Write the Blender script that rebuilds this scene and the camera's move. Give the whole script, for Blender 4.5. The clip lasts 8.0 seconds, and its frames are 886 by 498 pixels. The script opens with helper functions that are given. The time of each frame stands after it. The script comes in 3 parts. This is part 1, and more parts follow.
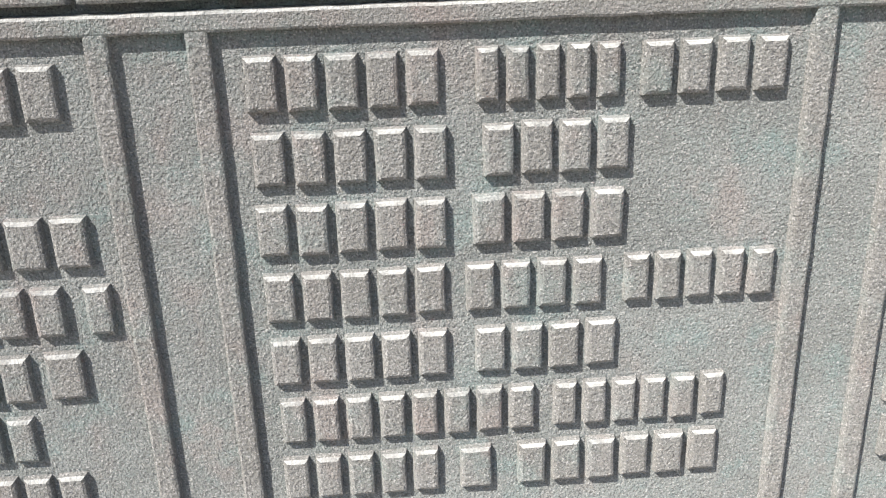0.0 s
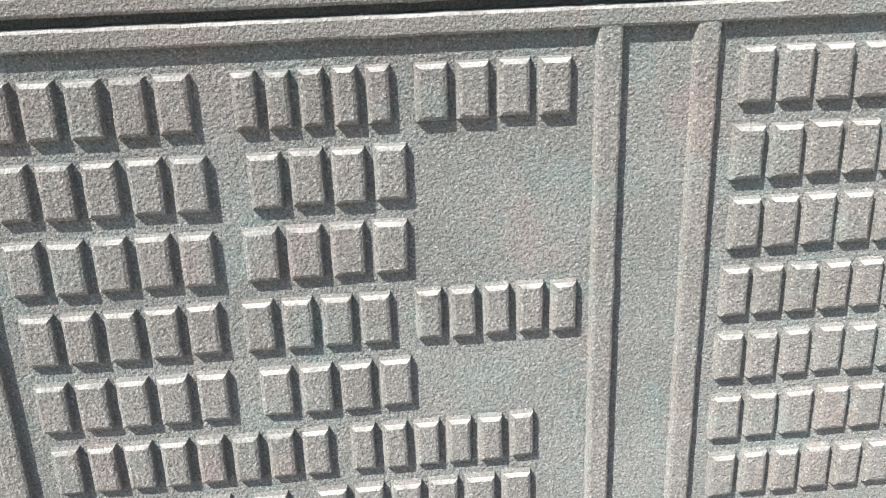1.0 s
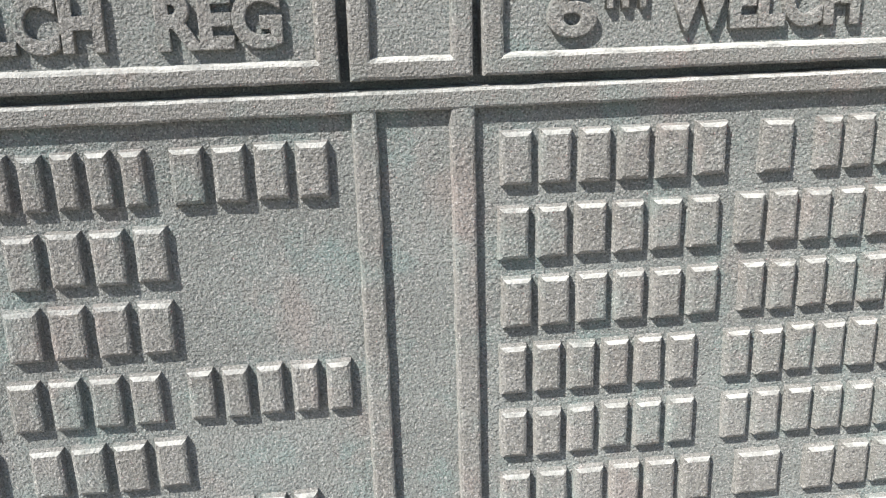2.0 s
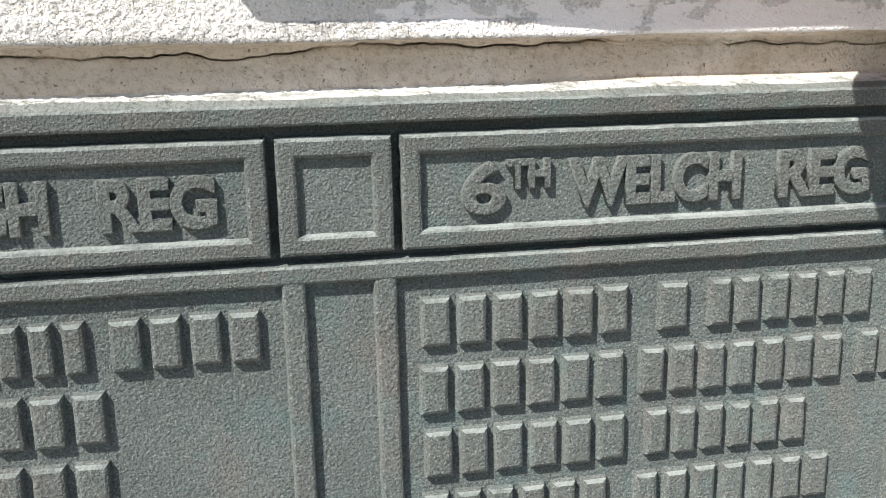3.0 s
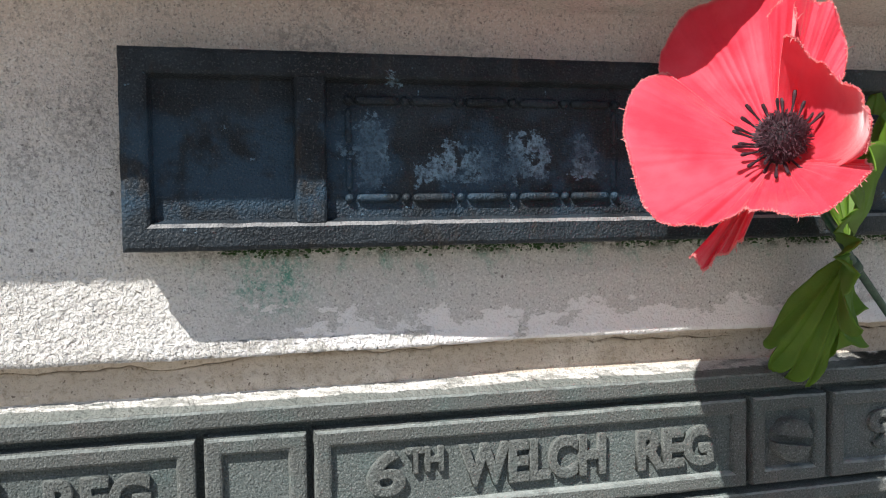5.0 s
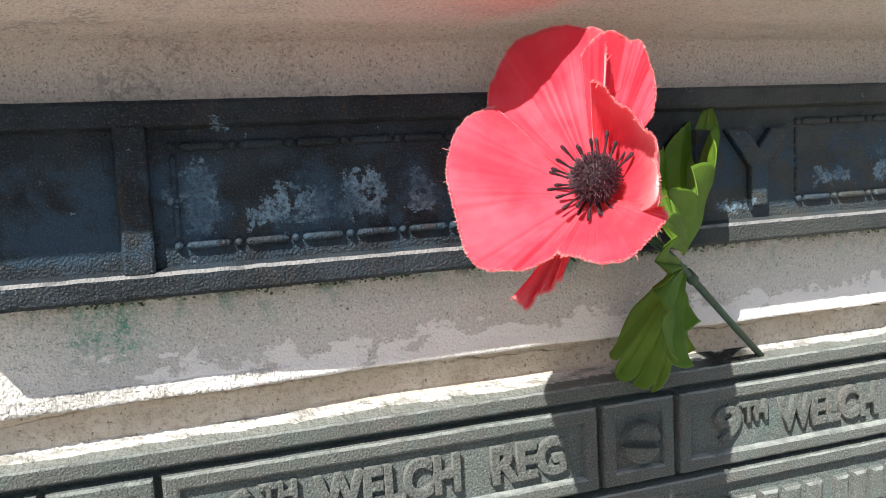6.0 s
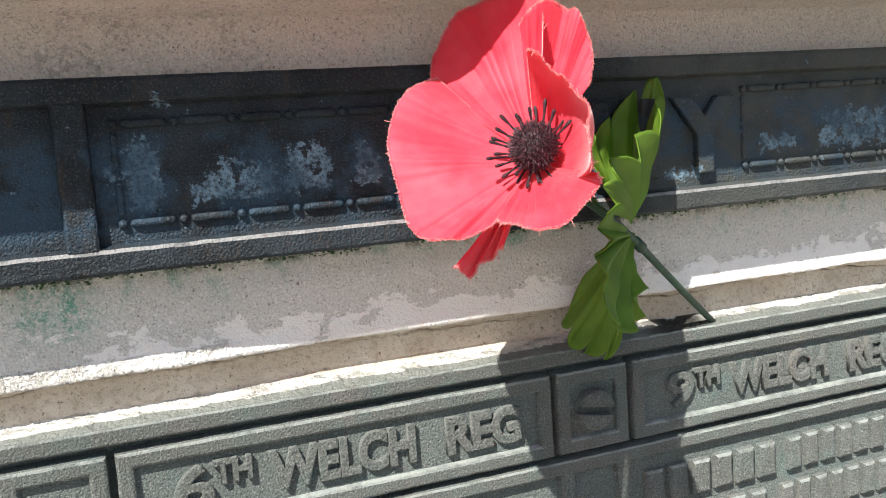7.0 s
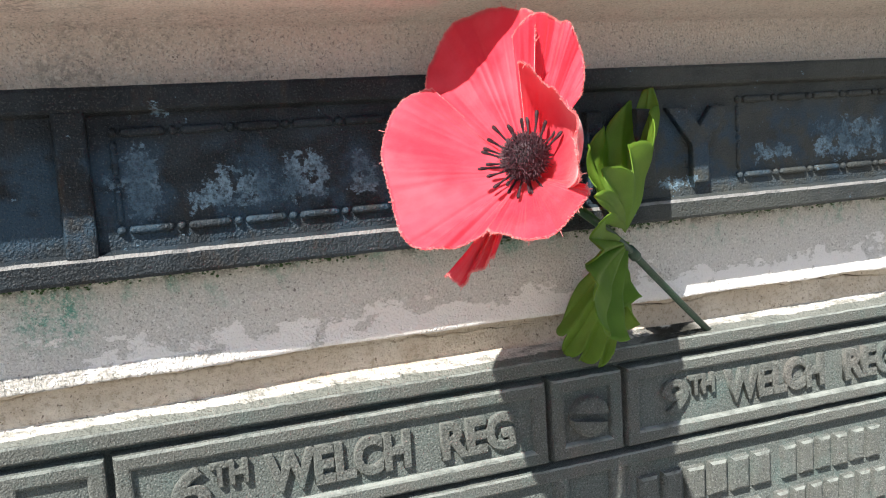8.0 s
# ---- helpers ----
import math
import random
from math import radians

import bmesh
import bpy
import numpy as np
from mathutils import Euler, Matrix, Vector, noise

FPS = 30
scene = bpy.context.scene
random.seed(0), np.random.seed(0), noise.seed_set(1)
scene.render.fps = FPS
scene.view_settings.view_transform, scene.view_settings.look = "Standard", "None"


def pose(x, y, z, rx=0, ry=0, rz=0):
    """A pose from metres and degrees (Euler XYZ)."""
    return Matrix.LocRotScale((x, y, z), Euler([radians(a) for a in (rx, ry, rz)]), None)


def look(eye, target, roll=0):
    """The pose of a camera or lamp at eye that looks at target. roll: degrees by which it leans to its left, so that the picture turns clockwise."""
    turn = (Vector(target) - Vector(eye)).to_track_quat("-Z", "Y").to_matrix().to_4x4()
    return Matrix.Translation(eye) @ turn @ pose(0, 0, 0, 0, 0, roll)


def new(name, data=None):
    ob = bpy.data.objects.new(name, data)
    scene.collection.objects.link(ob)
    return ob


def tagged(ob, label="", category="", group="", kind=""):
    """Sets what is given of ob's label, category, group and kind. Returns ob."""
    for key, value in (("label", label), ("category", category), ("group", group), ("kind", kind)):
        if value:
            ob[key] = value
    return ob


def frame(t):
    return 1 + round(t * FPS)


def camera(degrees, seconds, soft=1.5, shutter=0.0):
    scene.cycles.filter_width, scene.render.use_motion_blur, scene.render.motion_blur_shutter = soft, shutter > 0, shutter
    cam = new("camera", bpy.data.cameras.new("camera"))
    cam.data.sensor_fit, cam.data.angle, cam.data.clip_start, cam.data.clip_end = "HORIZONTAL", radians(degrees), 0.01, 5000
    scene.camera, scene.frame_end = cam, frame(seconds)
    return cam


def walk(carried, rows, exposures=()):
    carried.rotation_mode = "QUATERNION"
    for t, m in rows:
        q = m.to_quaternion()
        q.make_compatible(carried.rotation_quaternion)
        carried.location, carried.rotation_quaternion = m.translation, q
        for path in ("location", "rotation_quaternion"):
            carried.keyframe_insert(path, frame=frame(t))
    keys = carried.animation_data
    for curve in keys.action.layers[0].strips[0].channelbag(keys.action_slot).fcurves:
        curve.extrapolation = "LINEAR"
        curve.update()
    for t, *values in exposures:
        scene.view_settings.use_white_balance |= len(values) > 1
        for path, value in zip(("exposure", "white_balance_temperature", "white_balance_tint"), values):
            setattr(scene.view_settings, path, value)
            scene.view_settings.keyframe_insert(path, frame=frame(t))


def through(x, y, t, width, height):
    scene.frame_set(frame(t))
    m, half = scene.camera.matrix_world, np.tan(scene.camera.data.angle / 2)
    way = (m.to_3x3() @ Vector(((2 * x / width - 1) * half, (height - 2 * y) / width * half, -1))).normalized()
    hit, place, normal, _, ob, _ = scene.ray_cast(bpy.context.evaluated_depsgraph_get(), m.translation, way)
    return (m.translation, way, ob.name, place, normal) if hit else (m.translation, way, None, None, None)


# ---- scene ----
cam = camera(54.0, 8.0, soft=1.1)
PATH = [
    (0, (0.033, 0.07, 1.382), (0.166, 1.941, 0.687), -1.9),
    (0.5, (0.068, 0.08, 1.384), (0.221, 1.949, 0.687), -2.1),
    (1, (0.107, 0.087, 1.383), (0.27, 1.957, 0.694), -2.1),
    (1.5, (0.15, 0.085, 1.385), (0.352, 1.965, 0.734), -1.7),
    (1.7, (0.169, 0.084, 1.386), (0.368, 1.973, 0.759), -1.8),
    (3, (0.188, 0.065, 1.429), (0.522, 1.989, 0.994), -1.3),
    (3.5, (0.187, 0.059, 1.439), (0.563, 1.994, 1.101), -1.1),
    (4, (0.187, 0.046, 1.448), (0.596, 1.992, 1.228), -1.4),
    (4.5, (0.182, 0.034, 1.468), (0.628, 1.979, 1.326), -0.9),
    (5, (0.189, 0.016, 1.492), (0.696, 1.948, 1.394), -0.7),
    (5.2, (0.193, 0.011, 1.499), (0.738, 1.934, 1.413), -1.0),
    (6.5, (0.234, 0.004, 1.528), (0.935, 1.86, 1.269), -3.8),
    (7, (0.234, -0.001, 1.518), (0.94, 1.853, 1.271), -4.1),
    (7.5, (0.236, -0.005, 1.519), (0.927, 1.856, 1.28), -4.0),
    (8, (0.238, -0.007, 1.52), (0.927, 1.855, 1.282), -3.8),
]
EXPOSURES = [(0, 1.61, 6750, 20), (1.7, 1.61, 6750, 20), (2.8, 0.83, 6400, 9), (4.5, 0.66, 6350, 10), (5.2, 0.48, 6300, 10), (6.3, 0.88, 6600, 9), (8, 0.88, 6600, 9)]
walk(cam, [(t, look(eye, target, roll)) for t, eye, target, roll in PATH], EXPOSURES)


# ---- light: high sun from the upper left, open sky behind the camera ----
SUN_WAY = Vector((0.63, 0.60, -1.0)).normalized()
world = bpy.data.worlds.new("sky")
scene.world = world
world.use_nodes = True
sky = world.node_tree.nodes.new("ShaderNodeTexSky")
sky.sky_type = "NISHITA"
sky.sun_disc = False
sky.sun_elevation = math.asin(-SUN_WAY.z)
sky.sun_rotation = math.atan2(-SUN_WAY.x, -SUN_WAY.y)
background = world.node_tree.nodes["Background"]
background.inputs["Strength"].default_value = 0.078
world.node_tree.links.new(sky.outputs["Color"], background.inputs["Color"])
sun = new("sun", bpy.data.lights.new("sun", "SUN"))
sun.data.energy = 5.0
sun.data.angle = radians(0.55)
sun.data.color = (1.0, 0.96, 0.9)
sun.rotation_euler = SUN_WAY.to_track_quat("-Z", "Y").to_euler()


# ---- materials ----
class Mat:
    """A small builder of node materials in world-sized object coordinates."""

    def __init__(self, name, rough=0.7, metal=0.0, specular=0.5):
        self.m = bpy.data.materials.new(name)
        self.m.use_nodes = True
        self.n, self.l = self.m.node_tree.nodes, self.m.node_tree.links
        self.bsdf = self.n["Principled BSDF"]
        self.bsdf.inputs["Roughness"].default_value = rough
        self.bsdf.inputs["Metallic"].default_value = metal
        self.bsdf.inputs["Specular IOR Level"].default_value = specular
        self.xyz = self.n.new("ShaderNodeTexCoord").outputs["Object"]

    def noise(self, scale, detail=3.0, rough=0.55, stretch=(1, 1, 1), shift=0.0):
        mp = self.n.new("ShaderNodeMapping")
        mp.inputs["Scale"].default_value = stretch
        mp.inputs["Location"].default_value = (shift, shift * 0.7, shift * 1.3)
        self.l.new(self.xyz, mp.inputs["Vector"])
        nz = self.n.new("ShaderNodeTexNoise")
        nz.inputs["Scale"].default_value = scale
        nz.inputs["Detail"].default_value = detail
        nz.inputs["Roughness"].default_value = rough
        self.l.new(mp.outputs["Vector"], nz.inputs["Vector"])
        return nz.outputs["Fac"]

    def axis(self, which):
        sp = self.n.new("ShaderNodeSeparateXYZ")
        self.l.new(self.xyz, sp.inputs["Vector"])
        return sp.outputs[which]

    def ramp(self, value, lo, hi, a=0.0, b=1.0):
        r = self.n.new("ShaderNodeMapRange")
        r.interpolation_type = "SMOOTHSTEP"
        for key, v in zip(("From Min", "From Max", "To Min", "To Max"), (lo, hi, a, b)):
            r.inputs[key].default_value = v
        self.l.new(value, r.inputs["Value"])
        return r.outputs["Result"]

    def calc(self, op, a, b):
        c = self.n.new("ShaderNodeMath")
        c.operation = op
        for k, v in enumerate((a, b)):
            if isinstance(v, (int, float)):
                c.inputs[k].default_value = v
            else:
                self.l.new(v, c.inputs[k])
        return c.outputs["Value"]

    def window(self, which, a, b, soft):
        v = self.axis(which)
        return self.calc("MULTIPLY", self.ramp(v, a - soft, a + soft), self.ramp(v, b - soft, b + soft, 1.0, 0.0))

    def mix(self, fac, a, b):
        x = self.n.new("ShaderNodeMix")
        x.data_type = "RGBA"
        if isinstance(fac, (int, float)):
            x.inputs["Factor"].default_value = fac
        else:
            self.l.new(fac, x.inputs["Factor"])
        for key, v in ((6, a), (7, b)):
            if isinstance(v, tuple):
                x.inputs[key].default_value = (*v, 1)
            else:
                self.l.new(v, x.inputs[key])
        return x.outputs[2]

    def colour(self, v):
        if isinstance(v, tuple):
            self.bsdf.inputs["Base Color"].default_value = (*v, 1)
        else:
            self.l.new(v, self.bsdf.inputs["Base Color"])
        return self

    def bump(self, *layers):
        last = None
        for height, depth, strength in layers:
            b = self.n.new("ShaderNodeBump")
            b.inputs["Distance"].default_value = depth
            b.inputs["Strength"].default_value = strength
            self.l.new(height, b.inputs["Height"])
            if last:
                self.l.new(last, b.inputs["Normal"])
            last = b.outputs["Normal"]
        self.l.new(last, self.bsdf.inputs["Normal"])
        return self


def bronze_material(name, dark, light, bare, verdigris, gain=1.0):
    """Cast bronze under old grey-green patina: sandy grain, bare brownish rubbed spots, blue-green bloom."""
    k = Mat(name, 0.5, 0.0, 0.18)
    k.bsdf.inputs["Diffuse Roughness"].default_value = 1.0
    base = k.mix(k.ramp(k.noise(28, 4), 0.35, 0.68), dark, light)
    base = k.mix(k.ramp(k.noise(48, 5, 0.6, (1, 1, 0.5), 3.1), 0.52, 0.70, 0, bare), base, (0.178, 0.152, 0.138))
    base = k.mix(k.ramp(k.noise(40, 5, 0.65, shift=7.7), 0.48, 0.70, 0, verdigris), base, (0.105, 0.172, 0.162))
    base = k.mix(k.ramp(k.noise(1200, 2), 0.53, 0.68, 0, 0.6), base, (0.29, 0.305, 0.29))
    base = k.mix(k.ramp(k.noise(1300, 2, shift=2.0), 0.50, 0.66, 0, 0.75), base, (0.050, 0.056, 0.056))
    # paler arrises: rubbed metal and the sun's glint in one colour
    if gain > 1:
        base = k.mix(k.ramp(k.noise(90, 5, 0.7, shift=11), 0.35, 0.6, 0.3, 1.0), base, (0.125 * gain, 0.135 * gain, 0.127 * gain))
    k.colour(base)
    k.l.new(k.ramp(k.noise(70, 4, shift=5), 0.3, 0.7, 0.40, 0.60), k.bsdf.inputs["Roughness"])
    return k.bump((k.noise(180, 3, shift=1.0), 0.0006, 0.6), (k.noise(900, 2.5, 0.6), 0.0012, 1.0)).m


def dark_bronze_material(name="blackened_cast_bronze", rub_glint=0.0):
    """Near-black bronze with pale blue-grey verdigris bloom in ragged patches."""
    k = Mat(name, 0.5, 0.0, 0.2)
    base = k.mix(k.ramp(k.noise(40, 4), 0.35, 0.7), (0.013, 0.017, 0.021), (0.026, 0.036, 0.045))
    base = k.mix(k.ramp(k.noise(90, 5, 0.6, (1.6, 1, 0.5), 4), 0.54, 0.72, 0, 0.6), base, (0.044, 0.034, 0.026))
    # the far end is weathered paler
    pale = k.calc("MULTIPLY", k.ramp(k.axis("X"), 0.43, 0.49), k.ramp(k.noise(38, 5, 0.6, shift=16), 0.30, 0.62, 0.35, 0.95))
    base = k.mix(pale, base, (0.066, 0.072, 0.068))
    spots = 0.0
    for xa, xb, za, zb in ((0.242, 0.253, 1.500, 1.527), (0.243, 0.252, 1.502, 1.524), (0.265, 0.299, 1.500, 1.515), (0.277, 0.281, 1.513, 1.519), (0.301, 0.322, 1.501, 1.521), (0.328, 0.342, 1.501, 1.520), (0.234, 0.238, 1.507, 1.517),
                           (0.252, 0.264, 1.5355, 1.5405), (0.534, 0.560, 1.500, 1.510), (0.572, 0.620, 1.500, 1.520), (0.480, 0.500, 1.490, 1.497)):
        spots = k.calc("ADD", k.calc("MULTIPLY", k.window("X", xa, xb, 0.005), k.window("Z", za, zb, 0.005)), spots)
    patch = k.ramp(k.calc("ADD", k.noise(210, 7, 0.70, (1, 1, 1.1), 1.9), k.calc("MULTIPLY", spots, 0.235)), 0.665, 0.69)
    patch = k.calc("MULTIPLY", patch, k.ramp(k.noise(620, 4, 0.7), 0.36, 0.60, 0.18, 1.0))
    base = k.mix(k.calc("MULTIPLY", patch, 0.85), base, (0.21, 0.33, 0.43))
    # blue bloom held above the sunlit band, where it also tints the shade
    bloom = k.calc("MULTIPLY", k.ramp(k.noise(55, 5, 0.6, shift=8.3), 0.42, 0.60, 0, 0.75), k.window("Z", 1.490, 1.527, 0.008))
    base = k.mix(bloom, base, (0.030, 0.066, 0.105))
    base = k.mix(k.ramp(k.noise(1300, 2, shift=2), 0.55, 0.70, 0, 0.4), base, (0.13, 0.135, 0.14))
    # rubbed arris tone, with the sun's bright edge painted in
    if rub_glint:
        base = k.mix(k.ramp(k.noise(80, 5, 0.7, shift=11), 0.3, 0.55, 0.35, 1.0), base, (rub_glint, rub_glint, rub_glint))
    k.colour(base)
    k.l.new(k.ramp(k.noise(90, 4, shift=5), 0.3, 0.7, 0.42, 0.62), k.bsdf.inputs["Roughness"])
    return k.bump((k.noise(150, 3, shift=1.0), 0.001, 0.5), (k.noise(900, 2.5, 0.6), 0.0011, 1.0)).m


def stone_material():
    """Weathered rendered stone: warm grey with specks, flaked white paint by the lip, green copper stains."""
    k = Mat("weathered_stone", 0.9, 0.0, 0.25)
    k.bsdf.inputs["Diffuse Roughness"].default_value = 1.0
    base = k.mix(k.ramp(k.noise(22, 4), 0.35, 0.68), (0.82, 0.80, 0.765), (0.86, 0.84, 0.805))
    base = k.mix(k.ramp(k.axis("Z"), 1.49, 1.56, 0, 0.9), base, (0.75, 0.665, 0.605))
    base = k.mix(k.ramp(k.noise(560, 4, 0.7), 0.53, 0.70, 0, 0.75), base, (0.33, 0.30, 0.27))
    dull = k.calc("MULTIPLY", k.ramp(k.axis("X"), 0.17, 0.20), k.window("Z", 1.425, 1.476, 0.006))
    base = k.mix(k.calc("MULTIPLY", dull, 0.75), base, (0.66, 0.64, 0.61))
    # rough whitewash with painted-in sunlight on the end splay, ragged flakes along the rest
    sunlit_wash = k.calc("MULTIPLY", k.window("Z", 1.4300, 1.4720, 0.006), k.ramp(k.axis("X"), 0.150, 0.20, 0.7, 0.0))
    strip = k.calc("MULTIPLY", k.window("Z", 1.4320, 1.4405, 0.001), k.ramp(k.axis("X"), 0.24, 0.30, 1.0, 0.0))
    base = k.mix(sunlit_wash, base, (0.83, 0.80, 0.75))
    base = k.mix(k.calc("MULTIPLY", strip, k.ramp(k.axis("X"), 0.17, 0.20)), base, (0.68, 0.655, 0.61))
    low = k.calc("MULTIPLY", k.ramp(k.axis("X"), 0.19, 0.27), k.ramp(k.axis("Z"), 1.4365, 1.4640, 0.17, -0.13))
    flake = k.ramp(k.calc("ADD", k.noise(95, 8, 0.66, (0.8, 1, 1.3), 2.6), low), 0.56, 0.568)
    flake = k.calc("MULTIPLY", flake, k.calc("MULTIPLY", k.ramp(k.axis("X"), 0.185, 0.21), k.window("Z", 1.4340, 1.4640, 0.002)))
    # copper-green runs below the upper plaque
    near = k.calc("MULTIPLY", k.ramp(k.axis("Z"), 1.450, 1.477), k.ramp(k.axis("Z"), 1.4775, 1.4785, 1.0, 0.0))
    near = k.calc("MULTIPLY", near, k.ramp(k.axis("X"), 0.165, 0.185))
    green = k.calc("MULTIPLY", near, k.ramp(k.noise(75, 9, 0.78, (1, 1, 0.7), 5.2), 0.50, 0.68, 0, 0.8))
    spot = k.calc("MULTIPLY", k.window("X", 0.196, 0.224, 0.008), k.window("Z", 1.452, 1.477, 0.008))
    green = k.calc("MAXIMUM", green, k.calc("MULTIPLY", spot, k.ramp(k.noise(300, 7, 0.75, (1, 1, 0.8)), 0.40, 0.62, 0.0, 0.9)))
    base = k.mix(green, base, (0.11, 0.37, 0.29))
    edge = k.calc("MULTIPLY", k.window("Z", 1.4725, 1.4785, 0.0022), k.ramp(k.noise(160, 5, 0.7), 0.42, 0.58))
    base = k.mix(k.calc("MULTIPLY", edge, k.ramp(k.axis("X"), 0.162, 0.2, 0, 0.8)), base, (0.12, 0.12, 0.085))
    pores = k.calc("MULTIPLY", k.ramp(k.axis("X"), 0.150, 0.175, 1.0, 0.25), k.ramp(k.axis("Z"), 1.468, 1.478))
    base = k.mix(k.calc("MULTIPLY", pores, k.ramp(k.noise(480, 5, 0.75, shift=12), 0.50, 0.62, 0, 0.12)), base, (0.36, 0.345, 0.33))
    # sandy grain
    base = k.mix(k.ramp(k.noise(1050, 2, 0.6, shift=21), 0.54, 0.66, 0, 0.5), base, (0.40, 0.38, 0.36))
    base = k.mix(k.ramp(k.noise(1000, 2, 0.6, shift=27), 0.52, 0.64, 0, 0.5), base, (0.93, 0.91, 0.88))
    mottle = k.calc("MULTIPLY", k.ramp(k.noise(45, 4, 0.6, shift=14), 0.46, 0.66), k.calc("MULTIPLY", k.ramp(k.axis("Z"), 1.485, 1.515), k.ramp(k.axis("X"), 0.20, 0.34, 1.0, 0.3)))
    base = k.mix(k.calc("MULTIPLY", mottle, k.ramp(k.noise(420, 4, 0.7, shift=17), 0.44, 0.58, 0, 0.62)), base, (0.27, 0.25, 0.235))
    # dark pinholes
    base = k.mix(k.ramp(k.noise(760, 2.5, 0.6, shift=9), 0.61, 0.69, 0, 0.62), base, (0.20, 0.185, 0.17))
    base = k.mix(k.calc("MULTIPLY", k.ramp(k.noise(330, 3, 0.6, shift=4), 0.66, 0.71, 0, 0.8), k.ramp(k.noise(16, 2, shift=6), 0.5, 0.62)), base, (0.11, 0.09, 0.085))
    # smooth flakes of paint lie over the grain
    base = k.mix(k.calc("MULTIPLY", flake, k.ramp(k.noise(500, 3, 0.6, shift=31), 0.30, 0.42, 0.55, 0.96)), base, (0.93, 0.905, 0.885))
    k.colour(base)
    grit = k.calc("MULTIPLY", k.ramp(k.axis("X"), 0.150, 0.185, 0.45, 0.10), k.window("Z", 1.430, 1.545, 0.012))
    rough = k.calc("MULTIPLY", k.noise(600, 2.5, 0.55, shift=3), k.calc("ADD", k.calc("MAXIMUM", k.calc("MAXIMUM", sunlit_wash, grit), strip), 0.12))
    return k.bump((flake, 0.0005, 1.0), (k.noise(230, 4, 0.65), 0.0014, 0.5), (rough, 0.0036, 1.0), (k.noise(900, 3, 0.6), 0.0016, 0.9)).m


def band_material():
    """Tan lime mortar in the recessed joint."""
    k = Mat("tan_lime_mortar", 0.92, 0.0, 0.2)
    base = k.mix(k.ramp(k.noise(34, 5), 0.35, 0.7), (0.56, 0.485, 0.40), (0.66, 0.595, 0.52))
    base = k.mix(k.ramp(k.noise(70, 6, 0.7, (0.6, 1, 1), 4), 0.5, 0.68, 0, 0.6), base, (0.42, 0.35, 0.27))
    base = k.mix(k.ramp(k.noise(330, 6, 0.75), 0.48, 0.66, 0, 0.7), base, (0.33, 0.27, 0.20))
    base = k.mix(k.ramp(k.noise(620, 2, shift=5), 0.65, 0.7, 0, 0.8), base, (0.13, 0.10, 0.08))
    k.colour(base)
    return k.bump((k.noise(260, 4, 0.65), 0.0016, 0.7), (k.noise(900, 2.5, 0.6), 0.0009, 0.8)).m


def fillet_material():
    """White painted mortar on the plaque's top edge, smeared grey-green at its foot."""
    k = Mat("white_painted_mortar", 0.85, 0.0, 0.3)
    base = k.mix(k.ramp(k.noise(170, 6, 0.7, (0.4, 1, 1)), 0.44, 0.60, 0, 0.9), (0.68, 0.655, 0.61), (0.28, 0.28, 0.255))
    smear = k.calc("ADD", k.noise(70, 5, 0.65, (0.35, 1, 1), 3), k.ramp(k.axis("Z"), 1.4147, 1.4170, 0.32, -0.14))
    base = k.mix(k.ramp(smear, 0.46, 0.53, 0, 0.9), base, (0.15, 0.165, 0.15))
    # near-black ragged patch by the flower's foot
    dark_patch = k.calc("MULTIPLY", k.window("X", 0.482, 0.520, 0.012), k.ramp(k.noise(110, 5, 0.7, (0.5, 1, 1), 6), 0.36, 0.50))
    base = k.mix(dark_patch, base, (0.035, 0.035, 0.030))
    k.colour(base)
    return k.bump((k.noise(420, 4, 0.6), 0.003, 0.9),).m


def cloth_material(name, a, b, through, deep, weave=2600, rough=0.6, sheen=0.0):
    """Thin dyed cloth that lets part of the light through."""
    k = Mat(name, rough, 0.0, 0.5)
    k.bsdf.inputs["Sheen Weight"].default_value = sheen
    k.bsdf.inputs["Sheen Roughness"].default_value = 0.4
    col = k.mix(k.ramp(k.noise(55, 4, 0.6, (1, 1, 1)), 0.35, 0.7), a, b)
    col = k.mix(k.ramp(k.noise(weave, 1.5), 0.4, 0.65, 0, 0.25), col, tuple(min(1.0, c * 1.25 + 0.01) for c in b))
    k.colour(col)
    k.bump((k.noise(110, 3, shift=2), 0.0007, 0.35), (k.noise(weave, 2), 0.0002, 0.4))
    tr = k.n.new("ShaderNodeBsdfTranslucent")
    tr.inputs["Color"].default_value = (*deep, 1)
    mx = k.n.new("ShaderNodeMixShader")
    mx.inputs["Fac"].default_value = through
    k.l.new(k.bsdf.outputs["BSDF"], mx.inputs[1])
    k.l.new(tr.outputs["BSDF"], mx.inputs[2])
    k.l.new(mx.outputs["Shader"], k.n["Material Output"].inputs["Surface"])
    return k.m


def plain_material(name, a, b, scale, rough=0.7, depth=0.0004):
    k = Mat(name, rough)
    k.colour(k.mix(k.ramp(k.noise(scale, 4), 0.35, 0.7), a, b))
    return k.bump((k.noise(scale * 3, 3), depth, 0.5),).m


